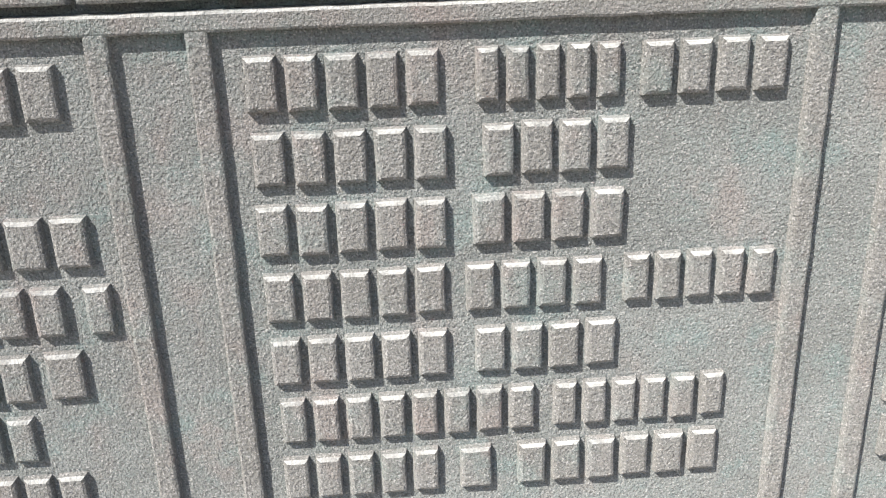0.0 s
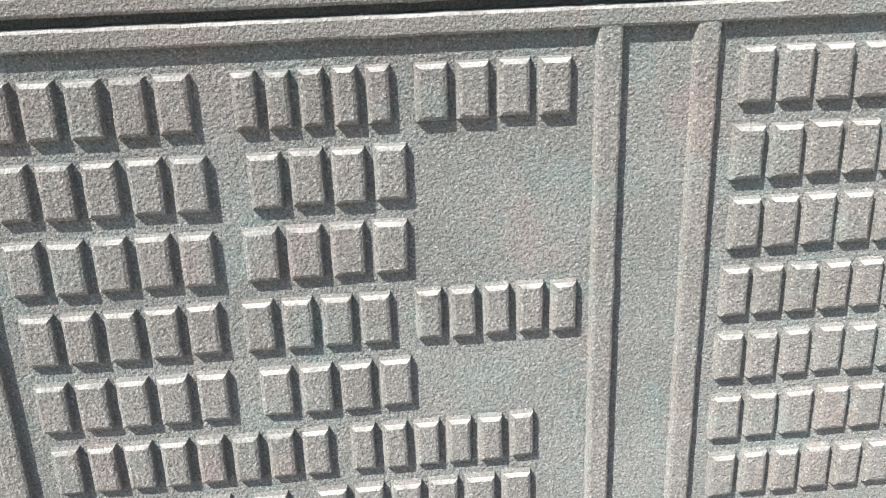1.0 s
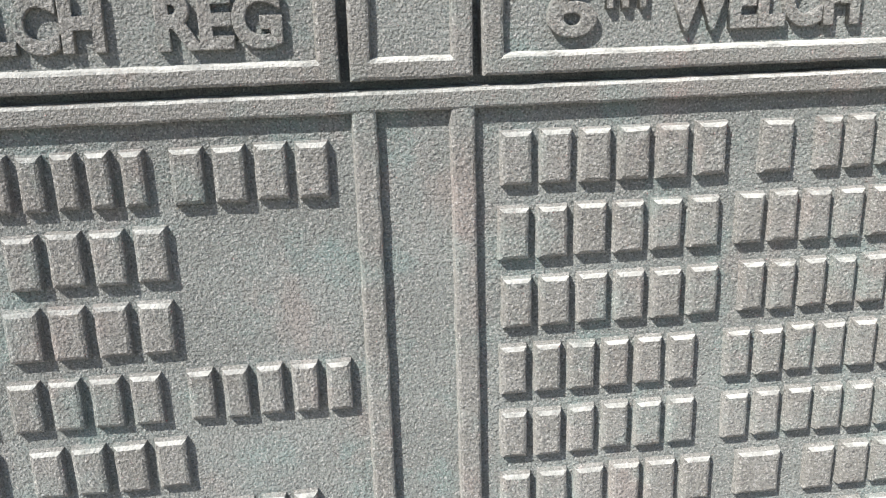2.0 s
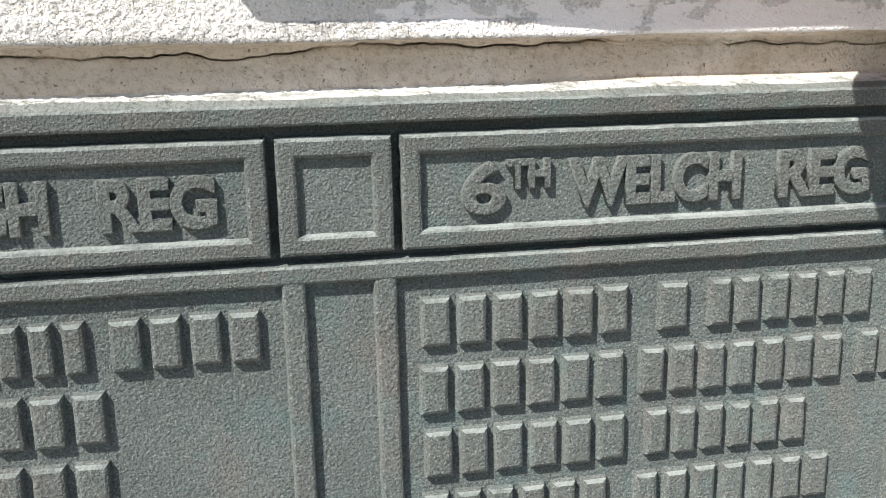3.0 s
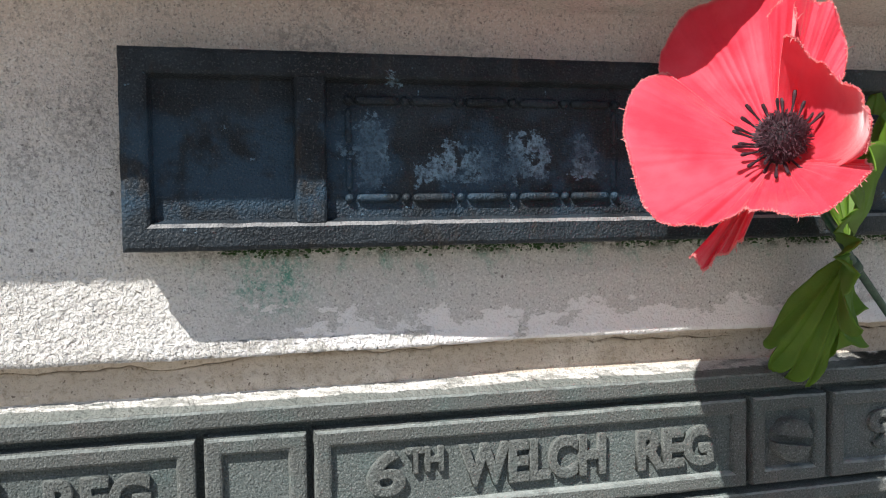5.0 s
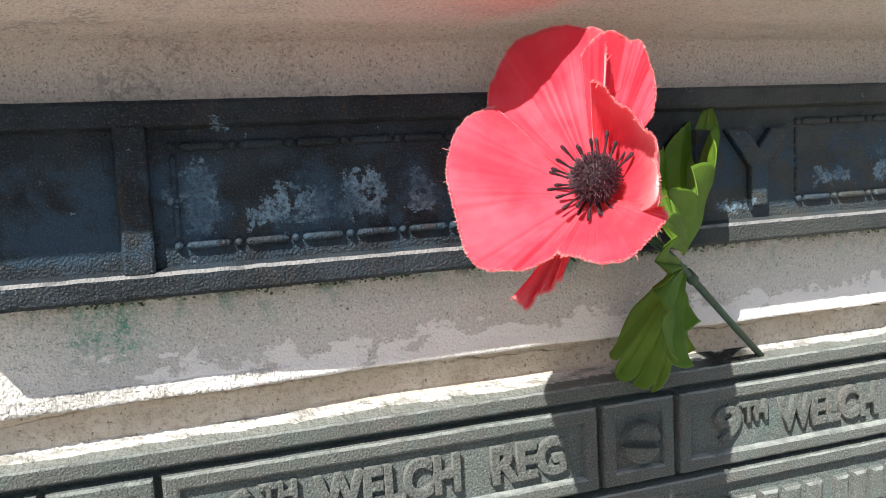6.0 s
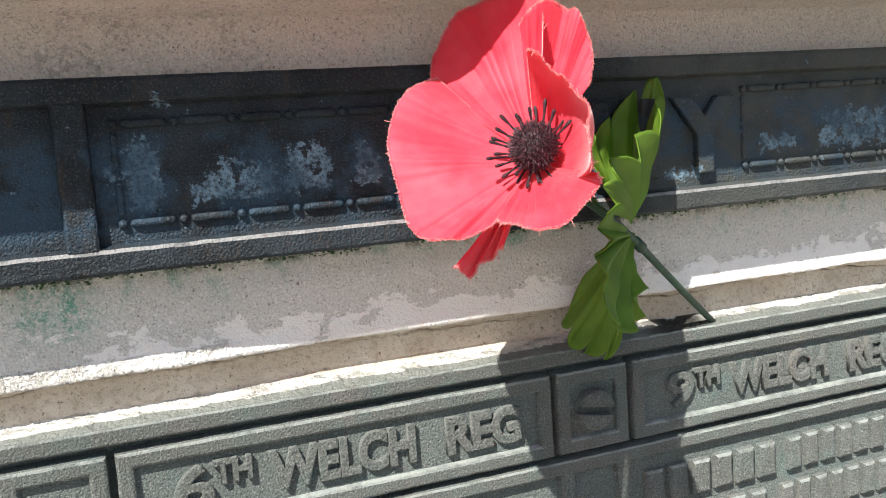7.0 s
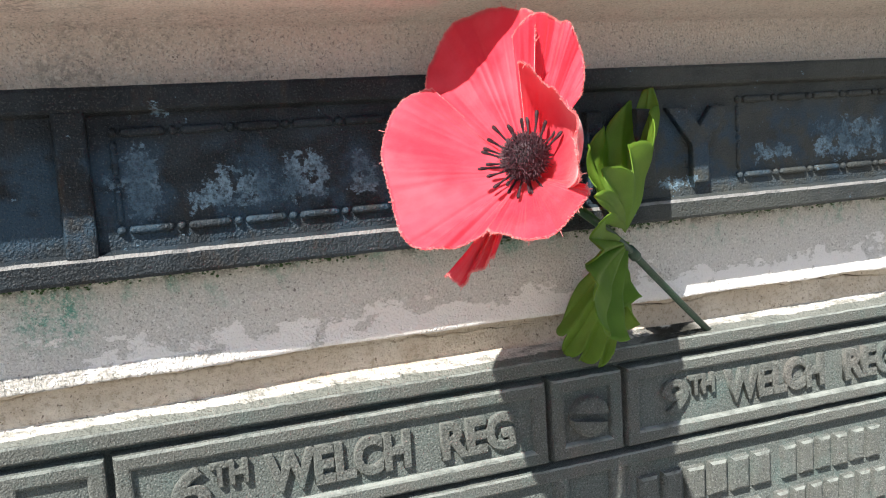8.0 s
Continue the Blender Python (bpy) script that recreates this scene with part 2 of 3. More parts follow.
FIELD_BRONZE = bronze_material("patinated_bronze_field", (0.114, 0.131, 0.123), (0.136, 0.157, 0.148), 0.40, 0.48)
BRONZE = bronze_material("raised_cast_bronze", (0.116, 0.123, 0.113), (0.137, 0.147, 0.137), 0.42, 0.36)
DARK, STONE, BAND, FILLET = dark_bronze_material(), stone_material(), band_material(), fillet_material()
# for arrises turned to the sun: rubbed metal plus a painted highlight
RUBBED_GLINT, DARK_RUBBED_GLINT = bronze_material("rubbed_glint_bronze_arris", (0.116, 0.128, 0.119), (0.136, 0.154, 0.145), 0.5, 0.4, 2.3), dark_bronze_material("rubbed_glint_black_bronze_arris", 0.26)
RED = cloth_material("red_poppy_cloth", (0.84, 0.030, 0.072), (0.95, 0.095, 0.150), 0.42, (0.90, 0.012, 0.040), sheen=0.8)
FRAY = cloth_material("frayed_pale_red_thread", (0.90, 0.30, 0.30), (0.95, 0.42, 0.40), 0.3, (0.90, 0.20, 0.20))
GREEN = cloth_material("green_leaf_cloth", (0.120, 0.225, 0.020), (0.185, 0.315, 0.032), 0.42, (0.160, 0.340, 0.012), 1800, 0.6)
STEM = plain_material("dark_green_plastic", (0.012, 0.045, 0.025), (0.022, 0.07, 0.04), 300, 0.45)
BLACK = plain_material("black_plum_fibre", (0.014, 0.006, 0.009), (0.05, 0.018, 0.028), 900, 0.6)
PLUM = plain_material("plum_brown_fibre", (0.030, 0.012, 0.017), (0.13, 0.055, 0.07), 700, 0.55)
MOSS = plain_material("dark_moss", (0.03, 0.075, 0.025), (0.06, 0.125, 0.045), 500, 0.95)
GROUND = plain_material("pale_paving", (0.22, 0.195, 0.165), (0.28, 0.25, 0.21), 6, 0.9, 0.004)


# ---- mesh helpers ----
def thing(name, base, label, category, kind="", group=""):
    return tagged(placed(new(name), base), label, category, group, kind)


def placed(ob, base):
    ob.location = base
    return ob


def mesh_of(name, bm, materials, smooth=False):
    bmesh.ops.recalc_face_normals(bm, faces=bm.faces)
    me = bpy.data.meshes.new(name)
    bm.to_mesh(me)
    bm.free()
    for m in materials if isinstance(materials, (list, tuple)) else [materials]:
        me.materials.append(m)
    if smooth:
        for p in me.polygons:
            p.use_smooth = True
    return me


def part(name, bm, material, parent, label="", smooth=False):
    """Links a bmesh, whose points are in world metres, as one mesh under a thing or a part."""
    ob = new(name, mesh_of(name, bm, material, smooth))
    ob.parent = parent
    root = parent
    at = Vector(root.location)
    while root.parent:
        root = root.parent
        at = at + Vector(root.location)
    ob.location = -at
    return tagged(ob, label)


def loops(bm, rings, cap_first=False, cap_last=True, worn=()):
    """Skins closed rings of equal length, one after another."""
    rows = [[bm.verts.new(p) for p in ring] for ring in rings]
    n = len(rows[0])
    for g, (a, b) in enumerate(zip(rows, rows[1:])):
        for i in range(n):
            bm.faces.new((a[i], a[(i + 1) % n], b[(i + 1) % n], b[i])).material_index = 1 if g in worn else 0
    if cap_first:
        bm.faces.new(rows[0])
    if cap_last:
        bm.faces.new(rows[-1])
    return rows


def rect(x0, x1, z0, z1, y, grow=0.0, cuts=None):
    """A closed ring of points round a rectangle, slightly uneven as castings are."""
    nx, nz = cuts or (max(2, round((x1 - x0) / 0.003)), max(2, round((z1 - z0) / 0.003)))
    x0, x1, z0, z1 = x0 - grow, x1 + grow, z0 - grow, z1 + grow
    ring = [(x0 + (x1 - x0) * i / nx, z0) for i in range(nx)] + [(x1, z0 + (z1 - z0) * i / nz) for i in range(nz)]
    ring += [(x1 - (x1 - x0) * i / nx, z1) for i in range(nx)] + [(x0, z1 - (z1 - z0) * i / nz) for i in range(nz)]
    return [(x + 0.00030 * noise.noise(Vector((x * 140, 1.3, z * 140))), y, z + 0.00030 * noise.noise(Vector((x * 140, 7.9, z * 140)))) for x, z in ring]


def raised(bm, x0, x1, z0, z1, back, front, draft=0.0006, soft=0.0005):
    """A cast bar: drafted sides and a softened front arris; its given size is that of the front."""
    d = back - front
    loops(bm, [rect(x0, x1, z0, z1, back, draft), rect(x0, x1, z0, z1, front + 0.75 * soft, 0.2 * draft),
               rect(x0, x1, z0, z1, front + 0.45 * soft, -0.2 * soft), rect(x0, x1, z0, z1, front, -soft)], True, True, (1, 2))


def ring_frame(bm, outer, inner, back, front, draft=0.0007, soft=0.0005, worn=(1, 2, 4, 5, 6)):
    """A raised rectangular frame round an opening."""
    o, i = outer, inner
    cuts = (max(2, round((o[1] - o[0]) / 0.003)), max(2, round((o[3] - o[2]) / 0.003)))
    loops(bm, [rect(*o, back, draft * 0.4, cuts), rect(*o, front + 0.75 * soft, 0, cuts), rect(*o, front + 0.45 * soft, -0.2 * soft, cuts), rect(*o, front, -soft, cuts),
               rect(*i, front, soft, cuts), rect(*i, front + 0.45 * soft, 0.2 * soft, cuts), rect(*i, front + 0.75 * soft, 0, cuts), rect(*i, back, -draft * 1.6, cuts)], False, False, worn)


def wear_glint_upward(bm, top=9.0):
    """Keeps the pale rubbed metal, with sun glint painted in, on arrises that face up, below a height."""
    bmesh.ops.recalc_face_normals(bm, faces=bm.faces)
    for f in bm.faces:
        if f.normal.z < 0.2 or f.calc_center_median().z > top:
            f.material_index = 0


def text_bm(body, x0, x1, z0, z1, back, front, fat=0.022):
    """Raised lettering in the built-in font, fitted to a box on the wall."""
    cu = bpy.data.curves.new("lettering", "FONT")
    cu.body, cu.size, cu.extrude, cu.offset = body, 1.0, 0.1, fat
    cu.bevel_depth, cu.bevel_resolution = 0.022, 1
    ob = new("lettering", cu)
    bpy.context.view_layer.update()
    me = bpy.data.meshes.new_from_object(ob.evaluated_get(bpy.context.evaluated_depsgraph_get()))
    bpy.data.objects.remove(ob)
    bm = bmesh.new()
    bm.from_mesh(me)
    bpy.data.meshes.remove(me)
    lo = [min(v.co[i] for v in bm.verts) for i in range(3)]
    hi = [max(v.co[i] for v in bm.verts) for i in range(3)]
    for v in bm.verts:
        f = [(v.co[i] - lo[i]) / (hi[i] - lo[i]) for i in range(3)]
        v.co = (x0 + f[0] * (x1 - x0), back + f[2] * (front - back), z0 + f[1] * (z1 - z0))
    return bm


def tube(bm, points, radii, sides=8):
    """A round tapering rod along points."""
    pts = [Vector(p) for p in points]
    rings = []
    for i, p in enumerate(pts):
        way = (pts[min(i + 1, len(pts) - 1)] - pts[max(i - 1, 0)]).normalized()
        u = way.cross(Vector((0.31, 0.2, 0.93))).normalized()
        v = way.cross(u)
        rings.append([p + (u * math.cos(a) + v * math.sin(a)) * radii[i] for a in (k * math.tau / sides for k in range(sides))])
    loops(bm, rings, True, True)


def sheet(points_rows):
    """A grid of points as a surface, with NumPy rows of points."""
    bm = bmesh.new()
    rows = [[bm.verts.new(p) for p in row] for row in points_rows]
    for a, b in zip(rows, rows[1:]):
        for i in range(len(a) - 1):
            bm.faces.new((a[i], a[i + 1], b[i + 1], b[i]))
    return bm


def wobble(x, y, z):
    return noise.noise(Vector((x, y, z)))


# ---- ground and the stone block ----
RAIL, FIELD, GROOVE = 0.3600, 0.3640, 0.3692
bm = bmesh.new()
loops(bm, [[(-400, -400, 0), (400, -400, 0), (400, 400, 0), (-400, 400, 0)]], False, True)
ground = new("ground", mesh_of("ground", bm, GROUND))
tagged(ground, "pale stone paving round the memorial", "ground", kind="structure")

bm = bmesh.new()
for x0, x1, y0, y1, z0, z1 in ((-0.9, 1.3, 0.3900, 1.6, 0.0, 2.4), (-0.95, 1.35, 0.28, 0.3900, 0.0, 0.30),
                               (-0.9, -0.4405, 0.362, 0.3900, 0.30, 1.4137), (0.9405, 1.3, 0.362, 0.3900, 0.30, 1.4137),
                               (-0.4405, 0.9405, 0.362, 0.3900, 0.30, 0.9845), (-0.9, 1.3, 0.289, 0.3900, 1.66, 2.4)):
    loops(bm, [[(x0, y0, z0), (x1, y0, z0), (x1, y1, z0), (x0, y1, z0)], [(x0, y0, z1), (x1, y0, z1), (x1, y1, z1), (x0, y1, z1)]], True, True)
wall = new("wall_memorial", mesh_of("wall_memorial", bm, STONE))
tagged(wall, "warm grey weathered stone block of a memorial", "wall", kind="structure")

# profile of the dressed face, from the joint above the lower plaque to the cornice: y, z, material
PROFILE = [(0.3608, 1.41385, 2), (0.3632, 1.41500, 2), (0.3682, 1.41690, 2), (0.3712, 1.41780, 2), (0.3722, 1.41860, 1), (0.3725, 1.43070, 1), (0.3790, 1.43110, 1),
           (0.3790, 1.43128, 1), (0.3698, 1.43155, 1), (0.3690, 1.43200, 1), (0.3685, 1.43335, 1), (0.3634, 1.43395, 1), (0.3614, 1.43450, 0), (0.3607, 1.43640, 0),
           (0.3618, 1.44800, 0), (0.3622, 1.46500, 0), (0.3622, 1.56900, 0), (0.3600, 1.57300, 0), (0.3480, 1.57700, 0), (0.2950, 1.58200, 0),
           (0.2900, 1.58600, 0), (0.2890, 1.66000, 0), (0.3900, 1.66000, 0)]
dense = []
for (ya, za, ma), (yb, zb, mb) in zip(PROFILE, PROFILE[1:]):
    steps = max(1, int(math.hypot(yb - ya, zb - za) / (0.0011 if za < 1.59 else 0.02)))
    dense += [(ya + (yb - ya) * k / steps, za + (zb - za) * k / steps, ma) for k in range(steps)]
dense.append(PROFILE[-1])
XS = [-0.9, -0.6, -0.4, -0.25] + [-0.12 + 0.0013 * k for k in range(int(0.80 / 0.0013))] + [0.75, 0.95, 1.3]


def face_point(x, y, z):
    """The dressed face with its wandering crack, rough splay and fine unevenness."""
    near_crack = max(0.0, 1 - abs(z - 1.4312) / 0.0030)
    dz = near_crack * (0.0032 * wobble(x * 24, 0.3, 0) + 0.0020 * wobble(x * 80, 1.7, 0) + 0.0010 * wobble(x * 240, 4.1, 0))
    dz += max(0.0, 1 - abs(z - 1.4342) / 0.0030) * (0.0010 * wobble(x * 30, 5.3, 0) + 0.0005 * wobble(x * 160, 6.1, 0)) * (1 - near_crack)
    if y > 0.3728 and z < 1.433:
        y = 0.3725 + (y - 0.3725) * min(1.0, max(0.02, 0.40 + 1.6 * wobble(x * 17, 7.2, 0) + 0.9 * wobble(x * 75, 2.2, 0)))
    worn = min(1.0, max(0.0, (x - 0.255) / 0.05)) * min(1.0, max(0.0, (0.50 - x + 0.02 * wobble(x * 40, 8, 0)) / 0.03))
    if 1.4182 < z <= 1.4342:
        y += worn * (0.0042 if z > 1.4318 else 0.0030 * min(1.0, (z - 1.4182) / 0.0008))
    if z > 1.4342:
        y += 0.0042 * worn * min(1.0, max(0.0, (1.462 - z) / 0.02))
        y += 0.0017 * min(1.0, max(0.0, (x - 0.15) / 0.05)) * (1 - 0.6 * worn) * min(1.0, (z - 1.4342) / 0.003) * min(1.0, max(0.0, (1.465 - z) / 0.02))
    slope = min(1.0, max(0.0, (z - 1.4325) / 0.002)) * min(1.0, max(0.0, (1.4685 - z) / 0.003))
    left = min(1.0, max(0.0, (0.19 - x) / 0.05))
    lip = min(1.0, max(0.0, (1.4440 - z) / 0.005)) * min(1.0, max(0.0, (0.30 - x) / 0.05))
    rough = slope * max(left, lip)
    coarse = wobble(x * 330, y * 200, z * 330)
    dy = -rough * (0.0006 * coarse + 0.0008 * wobble(x * 640, 3, z * 640))
    dy += 0.0002 * wobble(x * 240, 9, z * 240) + 0.0006 * wobble(x * 14, 5, z * 14)
    if z < 1.4186:
        foot = max(0.0, min(1.0, (z - 1.4138) / 0.002))
        dy -= foot * (0.0008 * wobble(x * 180, 2, z * 260) + 0.0006 * wobble(x * 420, 4, z * 500))
        dz += foot * (0.0009 * wobble(x * 60, 6, 0) + 0.0006 * wobble(x * 330, 6, 0))
    return x, y + dy, z + dz


verts = [face_point(x, y, z) for y, z, m in dense for x in XS]
n = len(XS)
faces = [(r * n + c, r * n + c + 1, (r + 1) * n + c + 1, (r + 1) * n + c) for r in range(len(dense) - 1) for c in range(n - 1)]
me = bpy.data.meshes.new("wall_face")
me.from_pydata(verts, [], faces)
for m in (STONE, BAND, FILLET):
    me.materials.append(m)
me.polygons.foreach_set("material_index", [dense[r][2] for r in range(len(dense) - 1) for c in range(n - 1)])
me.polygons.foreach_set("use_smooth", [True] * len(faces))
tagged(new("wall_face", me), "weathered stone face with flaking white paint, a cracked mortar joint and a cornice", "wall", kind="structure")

# ---- lower bronze plaque with raised names ----
PITCH, RIB = 0.242, 0.0072
plaque = thing("name_plaque", (0.2, 0.372, 0.985), "grey-green cast bronze plaque with raised names below regiment headings", "plaque")
bm = bmesh.new()
raised(bm, -0.44, 0.94, 0.985, 1.4142, 0.3895, GROOVE, 0.0, 0.0002)
part("back_plate", bm, FIELD_BRONZE, plaque)
bm = bmesh.new()
raised(bm, -0.4395, 0.9395, 0.986, 1.3560, GROOVE + 0.001, FIELD, 0.0, 0.0002)
part("name_field", bm, FIELD_BRONZE, plaque)
for name, z0, z1 in (("top_border", 1.4072, 1.4140), ("rail", 1.3526, 1.3590), ("bottom_border", 0.987, 0.996)):
    bm = bmesh.new()
    raised(bm, -0.439, 0.939, z0, z1, FIELD + 0.0005 if name == "bottom_border" else GROOVE + 0.0005, RAIL, 0.0005, 0.0008)
    wear_glint_upward(bm)
    part(name, bm, [BRONZE, RUBBED_GLINT], plaque)
for k in range(-1, 3):
    for off in (0.1830, 0.2150):
        x = off + PITCH * k
        if not -0.4 < x < 0.93:
            continue
        bm = bmesh.new()
        raised(bm, x, x + RIB, 0.9965, 1.3560, FIELD + 0.0005, RAIL + 0.0003, 0.0008, 0.0008)
        wear_glint_upward(bm)
        part("rib", bm, [BRONZE, RUBBED_GLINT], plaque)
HZ0, HZ1, EDGE = 1.3626, 1.4028, 0.0066
for k in range(-2, 3):
    x = 0.1830 + PITCH * k
    for x0, x1 in ((x, x + 0.0392), (x + 0.0426, x + PITCH - 0.0034)):
        if x1 > 0.94 or x0 < -0.44:
            continue
        bm = bmesh.new()
        ring_frame(bm, (x0, x1, HZ0, HZ1), (x0 + EDGE, x1 - EDGE, HZ0 + EDGE, HZ1 - EDGE), GROOVE + 0.0005, RAIL, 0.0012, 0.0011)
        wear_glint_upward(bm)
        frame_part = part("heading_frame", bm, [BRONZE, RUBBED_GLINT], plaque)
        bm = bmesh.new()
        raised(bm, x0 + 0.003, x1 - 0.003, HZ0 + 0.003, HZ1 - 0.003, GROOVE + 0.0005, 0.3631, 0.0, 0.0002)
        part("heading_field", bm, FIELD_BRONZE, frame_part)

LETTER, HEADING = 0.3605, 0.3631
for k, number in ((-1, ""), (0, "6"), (1, "9")):
    x = 0.2256 + PITCH * k
    words = [("WELCH", 0.0600, 0.1265, 1.3742, 1.3925), ("REG", 0.1415, 0.1795, 1.3738, 1.3920)]
    if number:
        words += [(number, 0.0208, 0.0370, 1.3735, 1.3925), ("TH", 0.0372, 0.0532, 1.3822, 1.3928)]
    for body, a, b, z0, z1 in words:
        bm = text_bm(body, x + a, x + b, z0, z1, HEADING + 0.0004, HEADING - 0.0027, 0.008 if body in "69" else 0.026)
        part("heading_lettering", bm, BRONZE, plaque)

# the names stand as plain raised bars, one bar a letter
ROW_TOP, ROW_PITCH, CAP = 1.3436, 0.02562, 0.0177
NAMES = {
    0: [(-0.126, -0.0695, 4), (-0.010, 0.055, 5), (0.067, 0.117, 5), (0.124, 0.175, 4), (0.231, 0.310, 6), (0.322, 0.334, 1), (0.342, 0.411, 6), (0.473, 0.557, 6), (0.565, 0.636, 6)],
    1: [(-0.010, 0.057, 5), (0.069, 0.121, 4), (0.230, 0.309, 6), (0.315, 0.400, 7), (0.407, 0.427, 2), (0.473, 0.550, 6), (0.560, 0.640, 7)],
    2: [(-0.126, -0.068, 4), (-0.011, 0.056, 5), (0.065, 0.120, 4), (0.231, 0.310, 6), (0.318, 0.386, 6), (0.473, 0.545, 5), (0.556, 0.63, 6)],
    3: [(-0.132, -0.081, 4), (-0.074, -0.064, 1), (-0.011, 0.055, 5), (0.062, 0.113, 4), (0.121, 0.178, 5), (0.230, 0.303, 6), (0.314, 0.398, 7), (0.473, 0.56, 6)],
    4: [(-0.135, -0.097, 3), (-0.092, -0.078, 1), (-0.011, 0.055, 5), (0.065, 0.119, 4), (0.230, 0.304, 6), (0.315, 0.400, 7)],
    5: [(-0.135, -0.100, 3), (-0.010, 0.088, 8), (0.095, 0.163, 6), (0.230, 0.312, 6), (0.322, 0.340, 1), (0.350, 0.405, 4)],
    6: [(-0.135, -0.085, 4), (-0.011, 0.050, 5), (0.058, 0.071, 1), (0.081, 0.162, 6), (0.231, 0.305, 6), (0.319, 0.400, 7)],
}
rng = random.Random(4)
for row, words in NAMES.items():
    top = ROW_TOP - ROW_PITCH * row
    for x0, x1, letters in words:
        step = (x1 - x0 + 0.0022) / letters
        for j in range(letters):
            a = x0 + j * step
            up = rng.uniform(-0.0003, 0.0003)
            bm = bmesh.new()
            raised(bm, a + 0.0003, a + step - 0.0033, top - CAP + up, top + up, FIELD + 0.0004, LETTER + rng.uniform(-0.0003, 0.0002), 0.0006, 0.0013)
            wear_glint_upward(bm)
            part("name_bar", bm, [BRONZE, RUBBED_GLINT], plaque)

# slotted screw in the small heading frame
CX, CZ, R = 0.4450, 1.3825, 0.0104
screw = thing("fixing_screw", (CX, FIELD, CZ), "dark slotted round-headed bronze screw holding the name plaque", "screw")
bm = bmesh.new()
circle = lambda r, y: [(CX + r * math.cos(a), y, CZ + r * math.sin(a)) for a in (i * math.tau / 40 for i in range(40))]
loops(bm, [circle(R, FIELD - 0.0002), circle(R, 0.3626), circle(R - 0.0004, 0.3622)], True, True)
part("screw_body", bm, BRONZE, screw, smooth=False)
tilt = radians(-9)
for side in (1, -1):
    bm = bmesh.new()
    prof = []
    for r, y in ((R - 0.0003, 0.3624), (R - 0.0003, 0.3582), (R - 0.0008, 0.3573), (R - 0.0022, 0.3566), (R - 0.0045, 0.3561), (R - 0.0072, 0.3559)):
        cut = 0.0021
        a0 = math.asin(cut / r)
        prof.append([(CX + side * (math.cos(a) * r * math.cos(tilt) - math.sin(a) * r * math.sin(tilt)), y,
                      CZ + side * (math.cos(a) * r * math.sin(tilt) + math.sin(a) * r * math.cos(tilt)))
                     for a in (a0 + (math.pi - 2 * a0) * i / 24 for i in range(25))])
    loops(bm, prof, True, True)
    part("screw_head_half", bm, BRONZE, screw)

# ---- upper blackened plaque ----
UF, UB, UX0, UX1, UZ0, UZ1 = 0.3398, 0.3446, 0.1575, 0.86, 1.4772, 1.5495


upper = thing("battle_plaque", (0.4, 0.3622, UZ0), "blackened bronze plaque with beaded panels and blue verdigris patches", "plaque")
bm = bmesh.new()
raised(bm, UX0 + 0.0006, UX1, UZ0 + 0.0006, UZ1 - 0.0006, 0.3640, UB, 0.0, 0.0002)
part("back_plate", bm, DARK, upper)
bm = bmesh.new()
ring_frame(bm, (UX0, UX1, UZ0, UZ1), (0.1672, UX1 - 0.009, 1.4868, 1.5402), UB + 0.004, UF, 0.0016, 0.0014, (4, 5))
wear_glint_upward(bm, 1.5)
part("border", bm, [DARK, DARK_RUBBED_GLINT], upper)
for x in (0.2190, 0.788):
    bm = bmesh.new()
    raised(bm, x, x + 0.0105, 1.4862, 1.5408, UB + 0.0004, UF + 0.0003, 0.0010, 0.0007)
    wear_glint_upward(bm, 1.5)
    part("rib", bm, [DARK, DARK_RUBBED_GLINT], upper)


def capsule(bm, a, b, r):
    a, b = Vector(a), Vector(b)
    w = (b - a).normalized()
    pts = [a + w * 0.0001, a + w * r * 0.3, a + w * r, b - w * r, b - w * r * 0.3, b - w * 0.0001]
    tube(bm, pts, [r * 0.25, r * 0.75, r, r, r * 0.75, r * 0.25], 10)


def bead(bm, p, r):
    bmesh.ops.create_icosphere(bm, subdivisions=2, radius=r, matrix=Matrix.Translation(p))


for x0, count in ((0.2388, 5), (0.5262, 6)):
    step = 0.02184
    x1 = x0 + step * count
    for z in (1.4955, 1.5325):
        for i in range(count):
            bm = bmesh.new()
            capsule(bm, (x0 + i * step + 0.0026, UB - 0.0007, z), (x0 + (i + 1) * step - 0.0026, UB - 0.0007, z), 0.0017)
            part("bead_rod", bm, DARK, upper, smooth=True)
        for i in range(count + 1):
            bm = bmesh.new()
            bead(bm, (x0 + i * step, UB - 0.0007, z), 0.0018)
            part("bead", bm, DARK, upper, smooth=True)
    for x in (x0, x1):
        for z0, z1 in ((1.4981, 1.5114), (1.5166, 1.5299)):
            bm = bmesh.new()
            capsule(bm, (x, UB, z0), (x, UB, z1), 0.0013)
            part("bead_rod", bm, DARK, upper, smooth=True)
        bm = bmesh.new()
        bead(bm, (x, UB, 1.5140), 0.0015)
        part("bead", bm, DARK, upper, smooth=True)
bm = text_bm("Y", 0.4830, 0.5195, 1.4940, 1.5300, UB + 0.0003, UF + 0.0007, 0.03)
part("raised_lettering", bm, DARK, upper)
for x0, x1 in ((0.4665, 0.4755), (0.4400, 0.4480)):
    bm = bmesh.new()
    raised(bm, x0, x1, 1.4940, 1.5300, UB + 0.0003, UF + 0.0007, 0.0006, 0.0006)
    part("letter_bar", bm, [DARK, DARK], upper)

